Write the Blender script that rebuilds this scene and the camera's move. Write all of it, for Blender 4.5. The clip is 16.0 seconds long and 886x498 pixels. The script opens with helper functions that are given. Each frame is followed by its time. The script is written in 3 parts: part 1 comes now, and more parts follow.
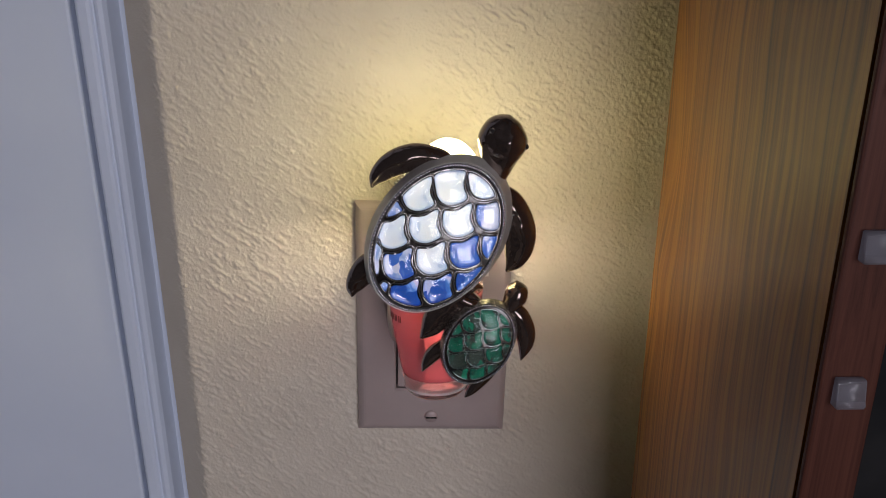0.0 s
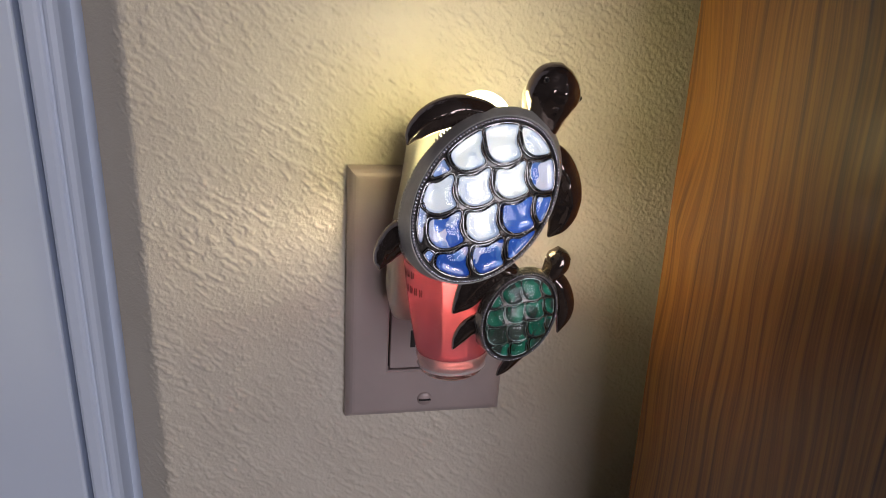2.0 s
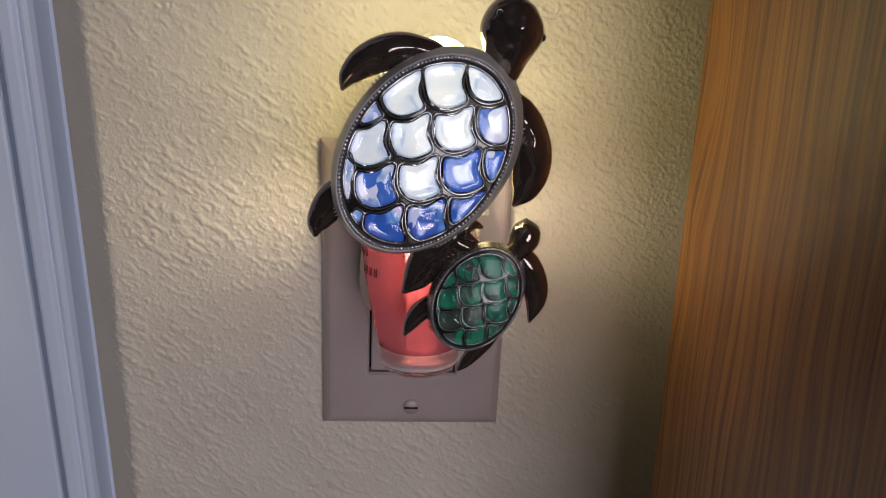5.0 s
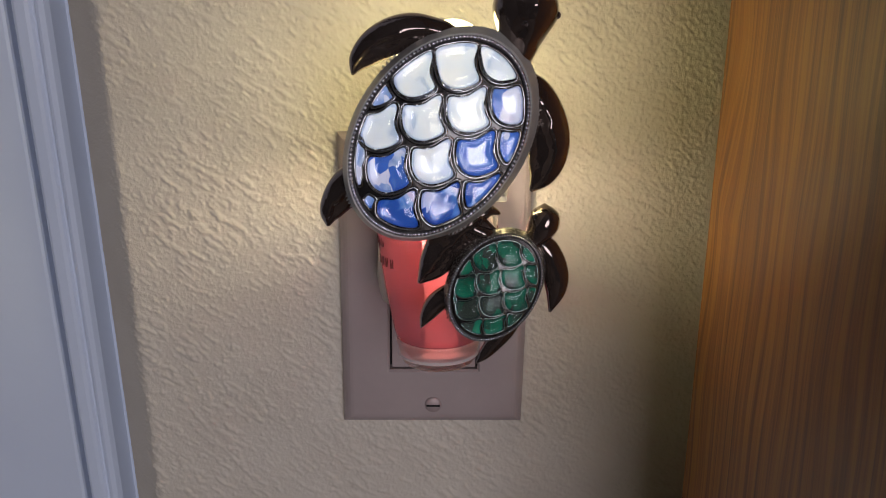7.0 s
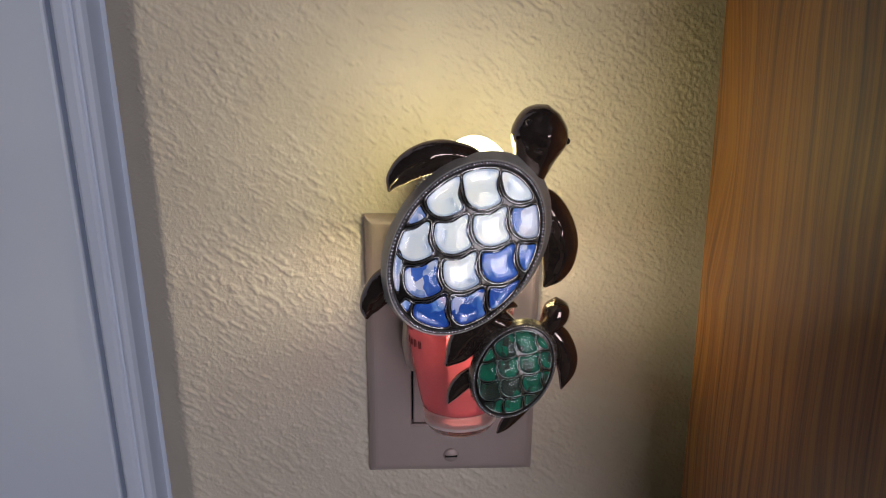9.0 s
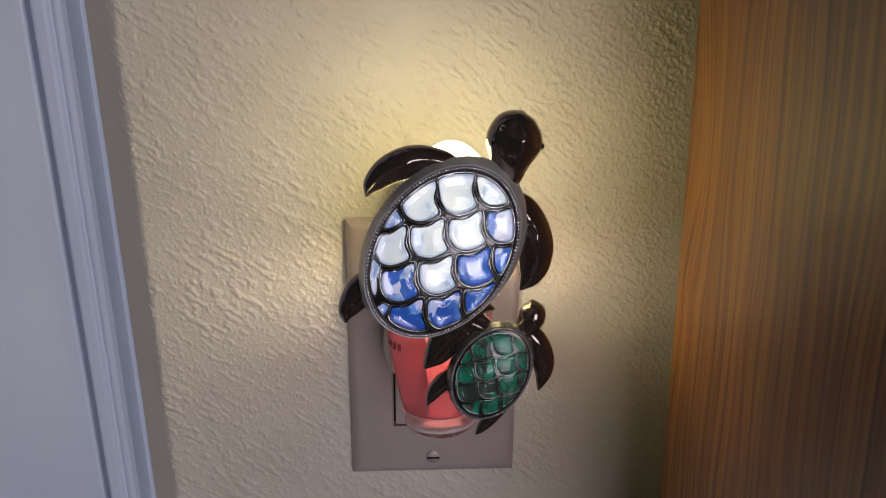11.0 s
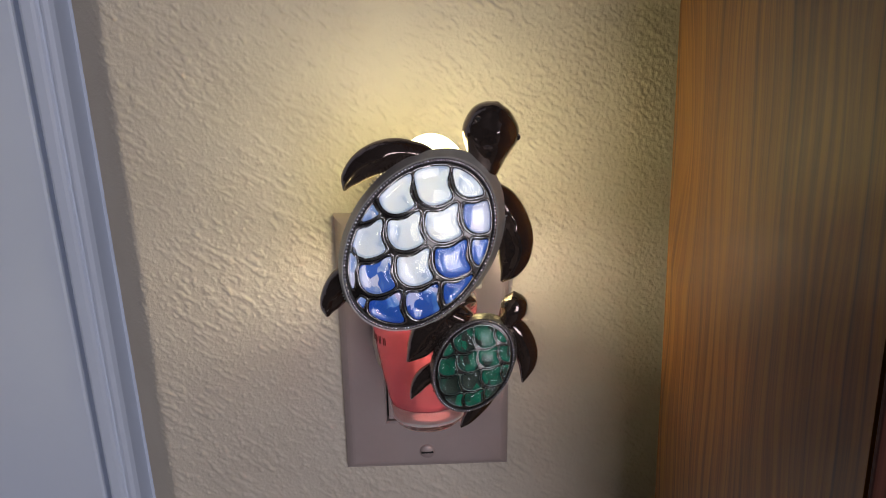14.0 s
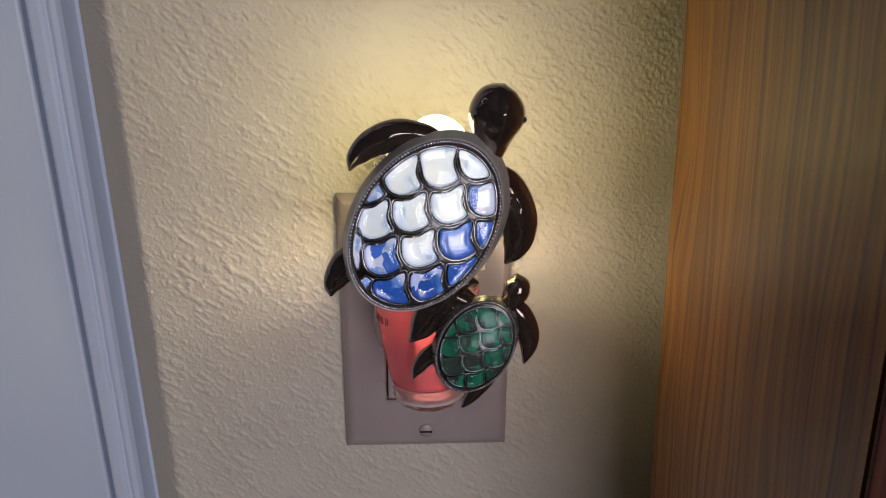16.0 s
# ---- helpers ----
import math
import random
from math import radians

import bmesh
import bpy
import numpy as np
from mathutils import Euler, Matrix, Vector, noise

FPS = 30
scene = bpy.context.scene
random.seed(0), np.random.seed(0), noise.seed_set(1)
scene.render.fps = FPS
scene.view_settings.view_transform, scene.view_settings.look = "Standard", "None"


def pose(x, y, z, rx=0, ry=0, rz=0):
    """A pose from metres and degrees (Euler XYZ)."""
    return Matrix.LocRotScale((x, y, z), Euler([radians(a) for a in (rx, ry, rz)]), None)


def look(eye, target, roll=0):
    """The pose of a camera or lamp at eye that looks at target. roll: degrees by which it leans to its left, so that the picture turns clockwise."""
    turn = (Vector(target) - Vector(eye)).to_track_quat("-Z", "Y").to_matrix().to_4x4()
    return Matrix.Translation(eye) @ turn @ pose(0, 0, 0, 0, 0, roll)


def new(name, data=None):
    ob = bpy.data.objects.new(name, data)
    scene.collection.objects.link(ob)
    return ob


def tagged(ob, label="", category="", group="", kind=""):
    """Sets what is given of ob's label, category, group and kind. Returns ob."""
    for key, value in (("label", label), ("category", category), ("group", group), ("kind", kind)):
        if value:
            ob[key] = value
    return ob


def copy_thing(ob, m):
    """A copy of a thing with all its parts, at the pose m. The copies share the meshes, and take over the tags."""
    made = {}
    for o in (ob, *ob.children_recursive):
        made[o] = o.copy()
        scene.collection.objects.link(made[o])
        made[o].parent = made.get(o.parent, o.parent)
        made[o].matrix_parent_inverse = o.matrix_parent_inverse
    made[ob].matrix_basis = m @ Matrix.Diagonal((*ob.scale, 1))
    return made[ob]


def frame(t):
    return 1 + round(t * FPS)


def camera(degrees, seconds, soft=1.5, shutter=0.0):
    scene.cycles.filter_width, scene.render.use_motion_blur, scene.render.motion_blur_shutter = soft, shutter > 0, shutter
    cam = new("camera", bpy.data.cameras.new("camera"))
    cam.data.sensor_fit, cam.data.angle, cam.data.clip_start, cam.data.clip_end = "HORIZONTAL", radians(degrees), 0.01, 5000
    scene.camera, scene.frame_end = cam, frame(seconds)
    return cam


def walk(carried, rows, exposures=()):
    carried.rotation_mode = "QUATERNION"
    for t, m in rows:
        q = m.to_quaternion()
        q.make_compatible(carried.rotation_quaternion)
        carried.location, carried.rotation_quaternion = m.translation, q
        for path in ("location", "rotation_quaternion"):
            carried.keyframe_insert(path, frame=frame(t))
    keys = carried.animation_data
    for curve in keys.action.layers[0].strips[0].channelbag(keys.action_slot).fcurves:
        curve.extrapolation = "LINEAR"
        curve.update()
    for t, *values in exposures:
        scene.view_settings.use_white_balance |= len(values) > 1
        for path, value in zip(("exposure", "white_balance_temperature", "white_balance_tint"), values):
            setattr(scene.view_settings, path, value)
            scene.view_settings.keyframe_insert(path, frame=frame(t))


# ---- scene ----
cam = camera(58.0, 16.0, soft=0.9)
PATH = [
    (0, -0.0039, -0.3357, 1.2576, -1.47, -20.14, 0.03),
    (0.5, -0.0021, -0.3367, 1.2578, -1.99, -20.26, -0.08),
    (1, -0.0027, -0.3361, 1.2573, -3.51, -20.51, 0.21),
    (1.5, -0.0153, -0.3284, 1.2548, -5.49, -20.81, 0.39),
    (2, -0.0568, -0.3056, 1.2430, -11.61, -21.47, 2.14),
    (2.5, -0.0728, -0.2999, 1.2406, -15.68, -21.72, 3.54),
    (3, -0.0722, -0.2938, 1.2302, -17.01, -21.28, 4.49),
    (3.2, -0.0694, -0.2882, 1.2216, -17.35, -20.88, 5.06),
    (5.3, -0.0028, -0.2855, 1.2068, -2.33, -18.28, 0.66),
    (5.5, -0.0019, -0.2823, 1.2019, -2.04, -18.19, 0.44),
    (6, -0.0001, -0.2817, 1.1983, -1.48, -17.75, 0.05),
    (6.5, -0.0006, -0.2808, 1.1983, -1.31, -17.75, -0.15),
    (7, -0.0035, -0.2828, 1.2041, -1.38, -17.82, -0.37),
    (7.5, -0.0074, -0.2946, 1.2295, -1.37, -17.90, -0.63),
    (8, -0.0118, -0.2995, 1.2365, -1.55, -18.06, -0.87),
    (8.5, -0.0146, -0.3016, 1.2390, -1.74, -17.91, -0.90),
    (9, -0.0139, -0.3029, 1.2396, -2.06, -17.83, -0.81),
    (11.5, -0.0062, -0.3067, 1.2413, -2.76, -17.70, -0.92),
    (12, 0.0022, -0.3074, 1.2393, -2.25, -17.68, -1.38),
    (12.5, 0.0007, -0.3058, 1.2390, -1.79, -17.67, -1.81),
    (13, 0.0010, -0.3063, 1.2389, -1.55, -17.68, -2.11),
    (13.5, -0.0002, -0.3064, 1.2396, -1.37, -17.69, -2.27),
    (14, 0.0019, -0.3072, 1.2389, -1.35, -17.72, -2.19),
    (14.5, 0.0022, -0.3086, 1.2407, -1.45, -17.97, -1.97),
    (15, -0.0008, -0.3084, 1.2409, -1.58, -18.42, -1.60),
    (15.5, -0.0024, -0.3072, 1.2406, -1.69, -18.84, -1.29),
    (16, -0.0010, -0.3076, 1.2395, -1.71, -19.14, -1.27),
]
walk(cam, [(t, pose(x, y, z, 90 + pitch, 0, yaw) @ pose(0, 0, 0, 0, 0, roll)) for t, x, y, z, yaw, pitch, roll in PATH],
     exposures=[(0.0, 0.12), (1.2, 0.13), (2.2, 0.24), (3.2, 0.27), (5.3, 0.08), (7.0, 0.05), (8.0, -0.03), (9.0, -0.04), (11.5, 0.07), (13.5, 0.04), (16.0, 0.06)])

# ---- world and light ----
world = bpy.data.worlds.new("world")
world.use_nodes = True
scene.world = world
sky = world.node_tree.nodes.new("ShaderNodeTexSky")
sky.sky_type, sky.sun_disc, sky.sun_elevation, sky.sun_rotation = "NISHITA", False, radians(35), radians(200)
world.node_tree.links.new(sky.outputs[0], world.node_tree.nodes["Background"].inputs["Color"])
world.node_tree.nodes["Background"].inputs["Strength"].default_value = 0.08
scene.view_settings.exposure = 0.0
BULB, LOWER, DAY = 13.2, 600.0, 20.0

day = bpy.data.lights.new("window_daylight", "AREA")
day.shape, day.size, day.size_y, day.energy, day.color = "RECTANGLE", 1.0, 1.2, DAY, (0.93, 0.885, 1.0)
new("window_daylight", day).matrix_world = look((0.55, -2.42, 1.5), (0.1, 0.0, 1.2))

# ---- materials ----


def material(name):
    m = bpy.data.materials.new(name)
    m.use_nodes = True
    return m, m.node_tree, m.node_tree.nodes["Principled BSDF"]


def node(tree, kind, **values):
    n = tree.nodes.new(kind)
    for key, value in values.items():
        n.inputs[key.replace("_", " ")].default_value = value
    return n


def ramp(tree, source, *stops):
    r = tree.nodes.new("ShaderNodeValToRGB")
    while len(r.color_ramp.elements) < len(stops):
        r.color_ramp.elements.new(0.5)
    for e, (place, colour) in zip(r.color_ramp.elements, stops):
        e.position, e.color = place, (*colour, 1)
    tree.links.new(source, r.inputs[0])
    return r


def coords(tree, scale=(1, 1, 1), rot=(0, 0, 0)):
    c = tree.nodes.new("ShaderNodeTexCoord")
    m = tree.nodes.new("ShaderNodeMapping")
    m.inputs["Scale"].default_value, m.inputs["Rotation"].default_value = scale, [radians(a) for a in rot]
    tree.links.new(c.outputs["Object"], m.inputs[0])
    return m.outputs[0]


def noise_tex(tree, where, scale, detail=4, rough=0.55, distort=0.0):
    n = node(tree, "ShaderNodeTexNoise", Scale=scale, Detail=detail, Roughness=rough, Distortion=distort)
    tree.links.new(where, n.inputs["Vector"])
    return n.outputs["Fac"]


def bump(tree, bsdf, height, strength, distance):
    b = node(tree, "ShaderNodeBump", Strength=strength, Distance=distance)
    tree.links.new(height, b.inputs["Height"])
    tree.links.new(b.outputs[0], bsdf.inputs["Normal"])


def mottled(name, low, high, scale, roughness, bump_scale=0, bump_depth=0.0, metallic=0.0, coat=0.0, stretch=(1, 1, 1)):
    m, t, b = material(name)
    where = coords(t, stretch)
    r = ramp(t, noise_tex(t, where, scale), (0.3, low), (0.7, high))
    t.links.new(r.outputs[0], b.inputs["Base Color"])
    fine = noise_tex(t, where, scale * 6)
    rr = ramp(t, fine, (0.3, (roughness * 0.85,) * 3), (0.7, (min(1, roughness * 1.2),) * 3))
    t.links.new(rr.outputs[0], b.inputs["Roughness"])
    b.inputs["Metallic"].default_value, b.inputs["Coat Weight"].default_value = metallic, coat
    if bump_scale:
        bump(t, b, noise_tex(t, where, bump_scale), 1.0, bump_depth)
    return m


def timber(name, pale, mid, dark, rings, bends, roughness, coat):
    """Straight-grained board, grain upright."""
    m, t, b = material(name)
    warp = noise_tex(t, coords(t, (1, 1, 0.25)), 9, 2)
    sway = node(t, "ShaderNodeTexNoise", Scale=11.0, Detail=2.0, Roughness=0.5)
    t.links.new(coords(t, (1, 1, 0.5)), sway.inputs["Vector"])
    slide = t.nodes.new("ShaderNodeVectorMath")
    slide.operation = "MULTIPLY_ADD"
    slide.inputs[1].default_value = (0.0, bends, 0.0)
    t.links.new(sway.outputs["Color"], slide.inputs[0])
    t.links.new(coords(t, (1, 1, 0.02)), slide.inputs[2])
    knot = t.nodes.new("ShaderNodeTexGradient")
    knot.gradient_type = "SPHERICAL"
    at = t.nodes.new("ShaderNodeMapping")
    at.vector_type = "TEXTURE"
    at.inputs["Location"].default_value, at.inputs["Scale"].default_value = (0.092, -0.046, 1.19), (0.06, 0.024, 0.055)
    t.links.new(t.nodes.new("ShaderNodeTexCoord").outputs["Object"], at.inputs[0])
    t.links.new(at.outputs[0], knot.inputs[0])
    push = t.nodes.new("ShaderNodeVectorMath")
    push.operation = "MULTIPLY_ADD"
    push.inputs[1].default_value = (0.0, 0.014, 0.0)
    t.links.new(knot.outputs["Color"], push.inputs[0])
    t.links.new(slide.outputs[0], push.inputs[2])
    w = node(t, "ShaderNodeTexWave", Scale=rings, Distortion=2.6, Detail=2.5, Detail_Scale=1.6, Detail_Roughness=0.55)
    w.bands_direction, w.wave_profile = "Y", "SAW"
    t.links.new(push.outputs[0], w.inputs["Vector"])
    late = ramp(t, w.outputs["Fac"], (0.0, (0.5,) * 3), (0.07, (0.1,) * 3), (0.55, (0.05,) * 3), (0.84, (0.5,) * 3), (0.97, (1.0,) * 3))
    streak = noise_tex(t, push.outputs[0], rings * 9, 6, 0.64, 0.08)
    pale_patch = ramp(t, noise_tex(t, coords(t, (1, 1, 0.12)), 26, 2), (0.36, (0.25,) * 3), (0.62, (1.0,) * 3))
    fade = t.nodes.new("ShaderNodeMath")
    fade.operation = "MULTIPLY"
    t.links.new(late.outputs[0], fade.inputs[0])
    t.links.new(pale_patch.outputs[0], fade.inputs[1])
    both = t.nodes.new("ShaderNodeMath")
    both.operation, both.inputs[1].default_value = "MULTIPLY_ADD", 0.155
    t.links.new(fade.outputs[0], both.inputs[0])
    t.links.new(streak, both.inputs[2])
    grain = ramp(t, both.outputs[0], (0.42, pale), (0.60, mid), (0.82, dark))
    fibre = ramp(t, noise_tex(t, coords(t, (1, 1, 0.02)), 900, 3), (0.3, (0.82,) * 3), (0.75, (1.0,) * 3))
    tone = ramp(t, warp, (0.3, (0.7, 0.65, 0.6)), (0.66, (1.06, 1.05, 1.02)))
    mul = t.nodes.new("ShaderNodeMix")
    mul.data_type, mul.blend_type, mul.inputs[0].default_value = "RGBA", "MULTIPLY", 0.8
    t.links.new(grain.outputs[0], mul.inputs[6])
    t.links.new(fibre.outputs[0], mul.inputs[7])
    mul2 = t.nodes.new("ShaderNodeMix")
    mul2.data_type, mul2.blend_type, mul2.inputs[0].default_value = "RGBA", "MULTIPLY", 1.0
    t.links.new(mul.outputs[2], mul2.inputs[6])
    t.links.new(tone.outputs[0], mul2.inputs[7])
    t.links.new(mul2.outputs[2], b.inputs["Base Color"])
    b.inputs["Roughness"].default_value, b.inputs["Coat Weight"].default_value = roughness, coat
    b.inputs["Coat Roughness"].default_value, b.inputs["Specular IOR Level"].default_value = 0.26, 0.2
    bump(t, b, noise_tex(t, coords(t, (1, 1, 0.02)), 700, 3), 0.25, 0.0002)
    return m


WALL = mottled("wall_paint", (0.67, 0.60, 0.495), (0.73, 0.66, 0.55), 30, 0.6, 1000, 0.0003)
PLAIN = mottled("room_paint", (0.115, 0.112, 0.112), (0.145, 0.141, 0.14), 3, 0.8, 60, 0.0008)
WHITE_PAINT = mottled("pale_blue_white_paint", (0.68, 0.752, 0.885), (0.73, 0.80, 0.925), 12, 0.5, 150, 0.0001)
FLOOR = mottled("carpet", (0.16, 0.13, 0.10), (0.24, 0.2, 0.16), 80, 0.95, 400, 0.003)
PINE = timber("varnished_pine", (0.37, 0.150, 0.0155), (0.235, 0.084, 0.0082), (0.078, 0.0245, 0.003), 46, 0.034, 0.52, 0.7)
REDWOOD = timber("red_brown_wood", (0.125, 0.044, 0.030), (0.095, 0.032, 0.022), (0.045, 0.015, 0.011), 90, 0.02, 0.5, 0.05)
BLACK = mottled("opening_black", (0.004, 0.004, 0.005), (0.007, 0.007, 0.008), 8, 0.95)
STEEL = mottled("brushed_plate", (0.46, 0.378, 0.36), (0.52, 0.43, 0.41), 40, 0.4, 600, 0.00004, metallic=0.2)
SCREW = mottled("plated_screw", (0.43, 0.345, 0.325), (0.50, 0.40, 0.38), 400, 0.5, metallic=0.3)
RECEPT = mottled("receptacle_plastic", (0.38, 0.30, 0.285), (0.43, 0.345, 0.33), 60, 0.45)
SLOT = mottled("slot_dark", (0.01, 0.01, 0.01), (0.02, 0.015, 0.015), 60, 0.7)
GUNMETAL = mottled("gunmetal", (0.15, 0.113, 0.098), (0.21, 0.16, 0.14), 160, 0.07, 150, 0.0006, metallic=0.85, coat=0.5)
RIM = mottled("aged_gunmetal_rim", (0.40, 0.388, 0.355), (0.50, 0.485, 0.445), 300, 0.38, 900, 0.0001, metallic=0.15)
SMALL_RIM = mottled("dark_gunmetal_rim", (0.20, 0.185, 0.165), (0.29, 0.27, 0.24), 300, 0.25, 900, 0.0001, metallic=0.7)
SMALL_BEZEL = mottled("green_tinged_bezel", (0.17, 0.22, 0.20), (0.34, 0.41, 0.38), 300, 0.14, metallic=0.9)
BEAD = mottled("bead_metal", (0.80, 0.78, 0.84), (0.95, 0.93, 0.98), 300, 0.16, metallic=0.8)
GUTTER = mottled("blackened_gutter", (0.012, 0.011, 0.012), (0.03, 0.027, 0.028), 300, 0.35, metallic=0.5)
LEAD = mottled("dark_leading", (0.045, 0.04, 0.037), (0.09, 0.081, 0.075), 250, 0.22, 400, 0.0002, metallic=0.9, coat=0.6)
BEZEL = mottled("polished_bezel", (0.30, 0.29, 0.29), (0.50, 0.485, 0.48), 300, 0.12, metallic=0.95)
PLASTIC = mottled("white_plastic", (0.72, 0.69, 0.63), (0.78, 0.75, 0.69), 60, 0.35)
INK = mottled("dark_ink", (0.08, 0.015, 0.015), (0.11, 0.022, 0.02), 200, 0.6)


def gem_material(name, pale, mid, deep, blush, through_share, seed, low, crisp, coat=1.0):
    """Foil behind a cut gem: crisp slanting patches of colour, with bevel shade and edge highlight painted in."""
    m, t, b = material(name)
    info = t.nodes.new("ShaderNodeObjectInfo")
    comb = t.nodes.new("ShaderNodeCombineXYZ")
    for i in range(3):
        t.links.new(info.outputs["Random"], comb.inputs[i])
    shift = t.nodes.new("ShaderNodeVectorMath")
    shift.operation = "MULTIPLY_ADD"
    shift.inputs[1].default_value = (3.1 + seed, 2.3, 4.7)
    t.links.new(comb.outputs[0], shift.inputs[0])
    t.links.new(coords(t, (1.0, 1.0, 0.62), (0, 28, 0)), shift.inputs[2])
    wob = node(t, "ShaderNodeTexNoise", Scale=260.0, Detail=2.0)
    t.links.new(shift.outputs[0], wob.inputs["Vector"])
    bent = t.nodes.new("ShaderNodeVectorMath")
    bent.operation = "MULTIPLY_ADD"
    bent.inputs[1].default_value = (0.0042, 0.0042, 0.0042)
    t.links.new(wob.outputs["Color"], bent.inputs[0])
    t.links.new(shift.outputs[0], bent.inputs[2])
    cells = node(t, "ShaderNodeTexVoronoi", Scale=250.0)
    t.links.new(bent.outputs[0], cells.inputs["Vector"])
    split = t.nodes.new("ShaderNodeSeparateColor")
    t.links.new(cells.outputs["Color"], split.inputs[0])
    soft_ = t.nodes.new("ShaderNodeMath")
    soft_.operation, soft_.inputs[1].default_value = "MULTIPLY_ADD", 1.0 - 0.5 * crisp
    soft_.inputs[2].default_value = -0.05 + 0.05 * crisp
    t.links.new(noise_tex(t, bent.outputs[0], 130, 2.0, 0.5, 0.6), soft_.inputs[0])
    blend = t.nodes.new("ShaderNodeMath")
    blend.operation, blend.inputs[1].default_value = "MULTIPLY_ADD", 0.4 * crisp
    t.links.new(split.outputs[0], blend.inputs[0])
    t.links.new(soft_.outputs[0], blend.inputs[2])
    r = ramp(t, blend.outputs[0], (low - 0.07, deep), (low - 0.01, mid), (low + 0.035, pale), (low + 0.20, blush))
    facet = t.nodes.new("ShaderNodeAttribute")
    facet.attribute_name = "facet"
    # Edge highlight and darker bevel, multiplied into the foil colour.
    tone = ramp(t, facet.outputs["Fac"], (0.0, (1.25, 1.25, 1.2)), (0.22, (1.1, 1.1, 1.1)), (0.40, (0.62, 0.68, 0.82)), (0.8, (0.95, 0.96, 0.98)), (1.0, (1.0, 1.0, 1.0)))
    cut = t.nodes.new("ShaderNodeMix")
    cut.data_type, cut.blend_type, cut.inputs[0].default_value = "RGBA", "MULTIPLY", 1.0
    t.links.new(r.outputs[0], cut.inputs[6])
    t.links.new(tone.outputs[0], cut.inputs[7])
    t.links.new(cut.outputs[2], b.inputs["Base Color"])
    b.inputs["Roughness"].default_value, b.inputs["Coat Weight"].default_value = 0.12 + 0.3 * (1 - coat), coat
    b.inputs["Coat Roughness"].default_value = 0.03
    b.inputs["Specular IOR Level"].default_value = 0.5 * coat
    thin = t.nodes.new("ShaderNodeBsdfTranslucent")
    t.links.new(cut.outputs[2], thin.inputs["Color"])
    mix = t.nodes.new("ShaderNodeMixShader")
    mix.inputs[0].default_value = through_share
    t.links.new(b.outputs[0], mix.inputs[1])
    t.links.new(thin.outputs[0], mix.inputs[2])
    t.links.new(mix.outputs[0], t.nodes["Material Output"].inputs["Surface"])
    return m


# GEM_PALE holds the bright room's reflection as a whitish foil colour.
GEM_PALE = gem_material("room_reflection_foil", (0.60, 0.69, 0.86), (0.55, 0.64, 0.83), (0.38, 0.48, 0.72), (0.70, 0.75, 0.87), 0.15, 0.0, 0.38, 0.35)
GEM_MIX = gem_material("mixed_foil", (0.50, 0.58, 0.80), (0.24, 0.35, 0.66), (0.045, 0.13, 0.52), (0.62, 0.60, 0.78), 0.12, 0.7, 0.515, 0.9)
GEM_BLUE = gem_material("blue_foil", (0.38, 0.50, 0.80), (0.09, 0.23, 0.62), (0.02, 0.085, 0.40), (0.66, 0.55, 0.76), 0.10, 1.3, 0.52, 1.0)
GEM_GREEN = gem_material("green_foil", (0.012, 0.115, 0.070), (0.016, 0.062, 0.042), (0.036, 0.034, 0.030), (0.022, 0.165, 0.105), 0.05, 2.1, 0.47, 0.6, 0.1)


def clear(name, colour, rough=0.02, ior=1.45):
    m, t, b = material(name)
    b.inputs["Base Color"].default_value = (*colour, 1)
    b.inputs["Transmission Weight"].default_value, b.inputs["Roughness"].default_value, b.inputs["IOR"].default_value = 1.0, rough, ior
    return m


DOME = clear("clear_gem_glass", (0.97, 0.98, 1.0), 0.0, 1.5)
DOME_GREEN = clear("green_gem_glass", (0.72, 0.92, 0.84), 0.02, 1.3)
GLASS = clear("bottle_glass", (0.97, 0.93, 0.92))
THICK_GLASS = clear("thick_base_glass", (1.0, 0.78, 0.75), 0.03)


def soft_through(name, colour, share, rough):
    m, t, b = material(name)
    where = coords(t)
    low = tuple(c * 0.88 for c in colour)
    r = ramp(t, noise_tex(t, where, 90), (0.3, low), (0.7, colour))
    t.links.new(r.outputs[0], b.inputs["Base Color"])
    b.inputs["Roughness"].default_value = rough
    thin = t.nodes.new("ShaderNodeBsdfTranslucent")
    t.links.new(r.outputs[0], thin.inputs["Color"])
    mix = t.nodes.new("ShaderNodeMixShader")
    mix.inputs[0].default_value = share
    t.links.new(b.outputs[0], mix.inputs[1])
    t.links.new(thin.outputs[0], mix.inputs[2])
    t.links.new(mix.outputs[0], t.nodes["Material Output"].inputs["Surface"])
    return m


def tinted_liquid(name, tint, body, share):
    m, t, b = material(name)
    b.inputs["Base Color"].default_value = (*body, 1)
    b.inputs["Roughness"].default_value, b.inputs["Coat Weight"].default_value = 0.08, 0.5
    clear_ = t.nodes.new("ShaderNodeBsdfTransparent")
    clear_.inputs["Color"].default_value = (*tint, 1)
    thin = t.nodes.new("ShaderNodeBsdfTranslucent")
    thin.inputs["Color"].default_value = (*body, 1)
    half = t.nodes.new("ShaderNodeMixShader")
    t.links.new(b.outputs[0], half.inputs[1])
    t.links.new(thin.outputs[0], half.inputs[2])
    mix = t.nodes.new("ShaderNodeMixShader")
    mix.inputs[0].default_value = share
    t.links.new(half.outputs[0], mix.inputs[1])
    t.links.new(clear_.outputs[0], mix.inputs[2])
    t.links.new(mix.outputs[0], t.nodes["Material Output"].inputs["Surface"])
    return m


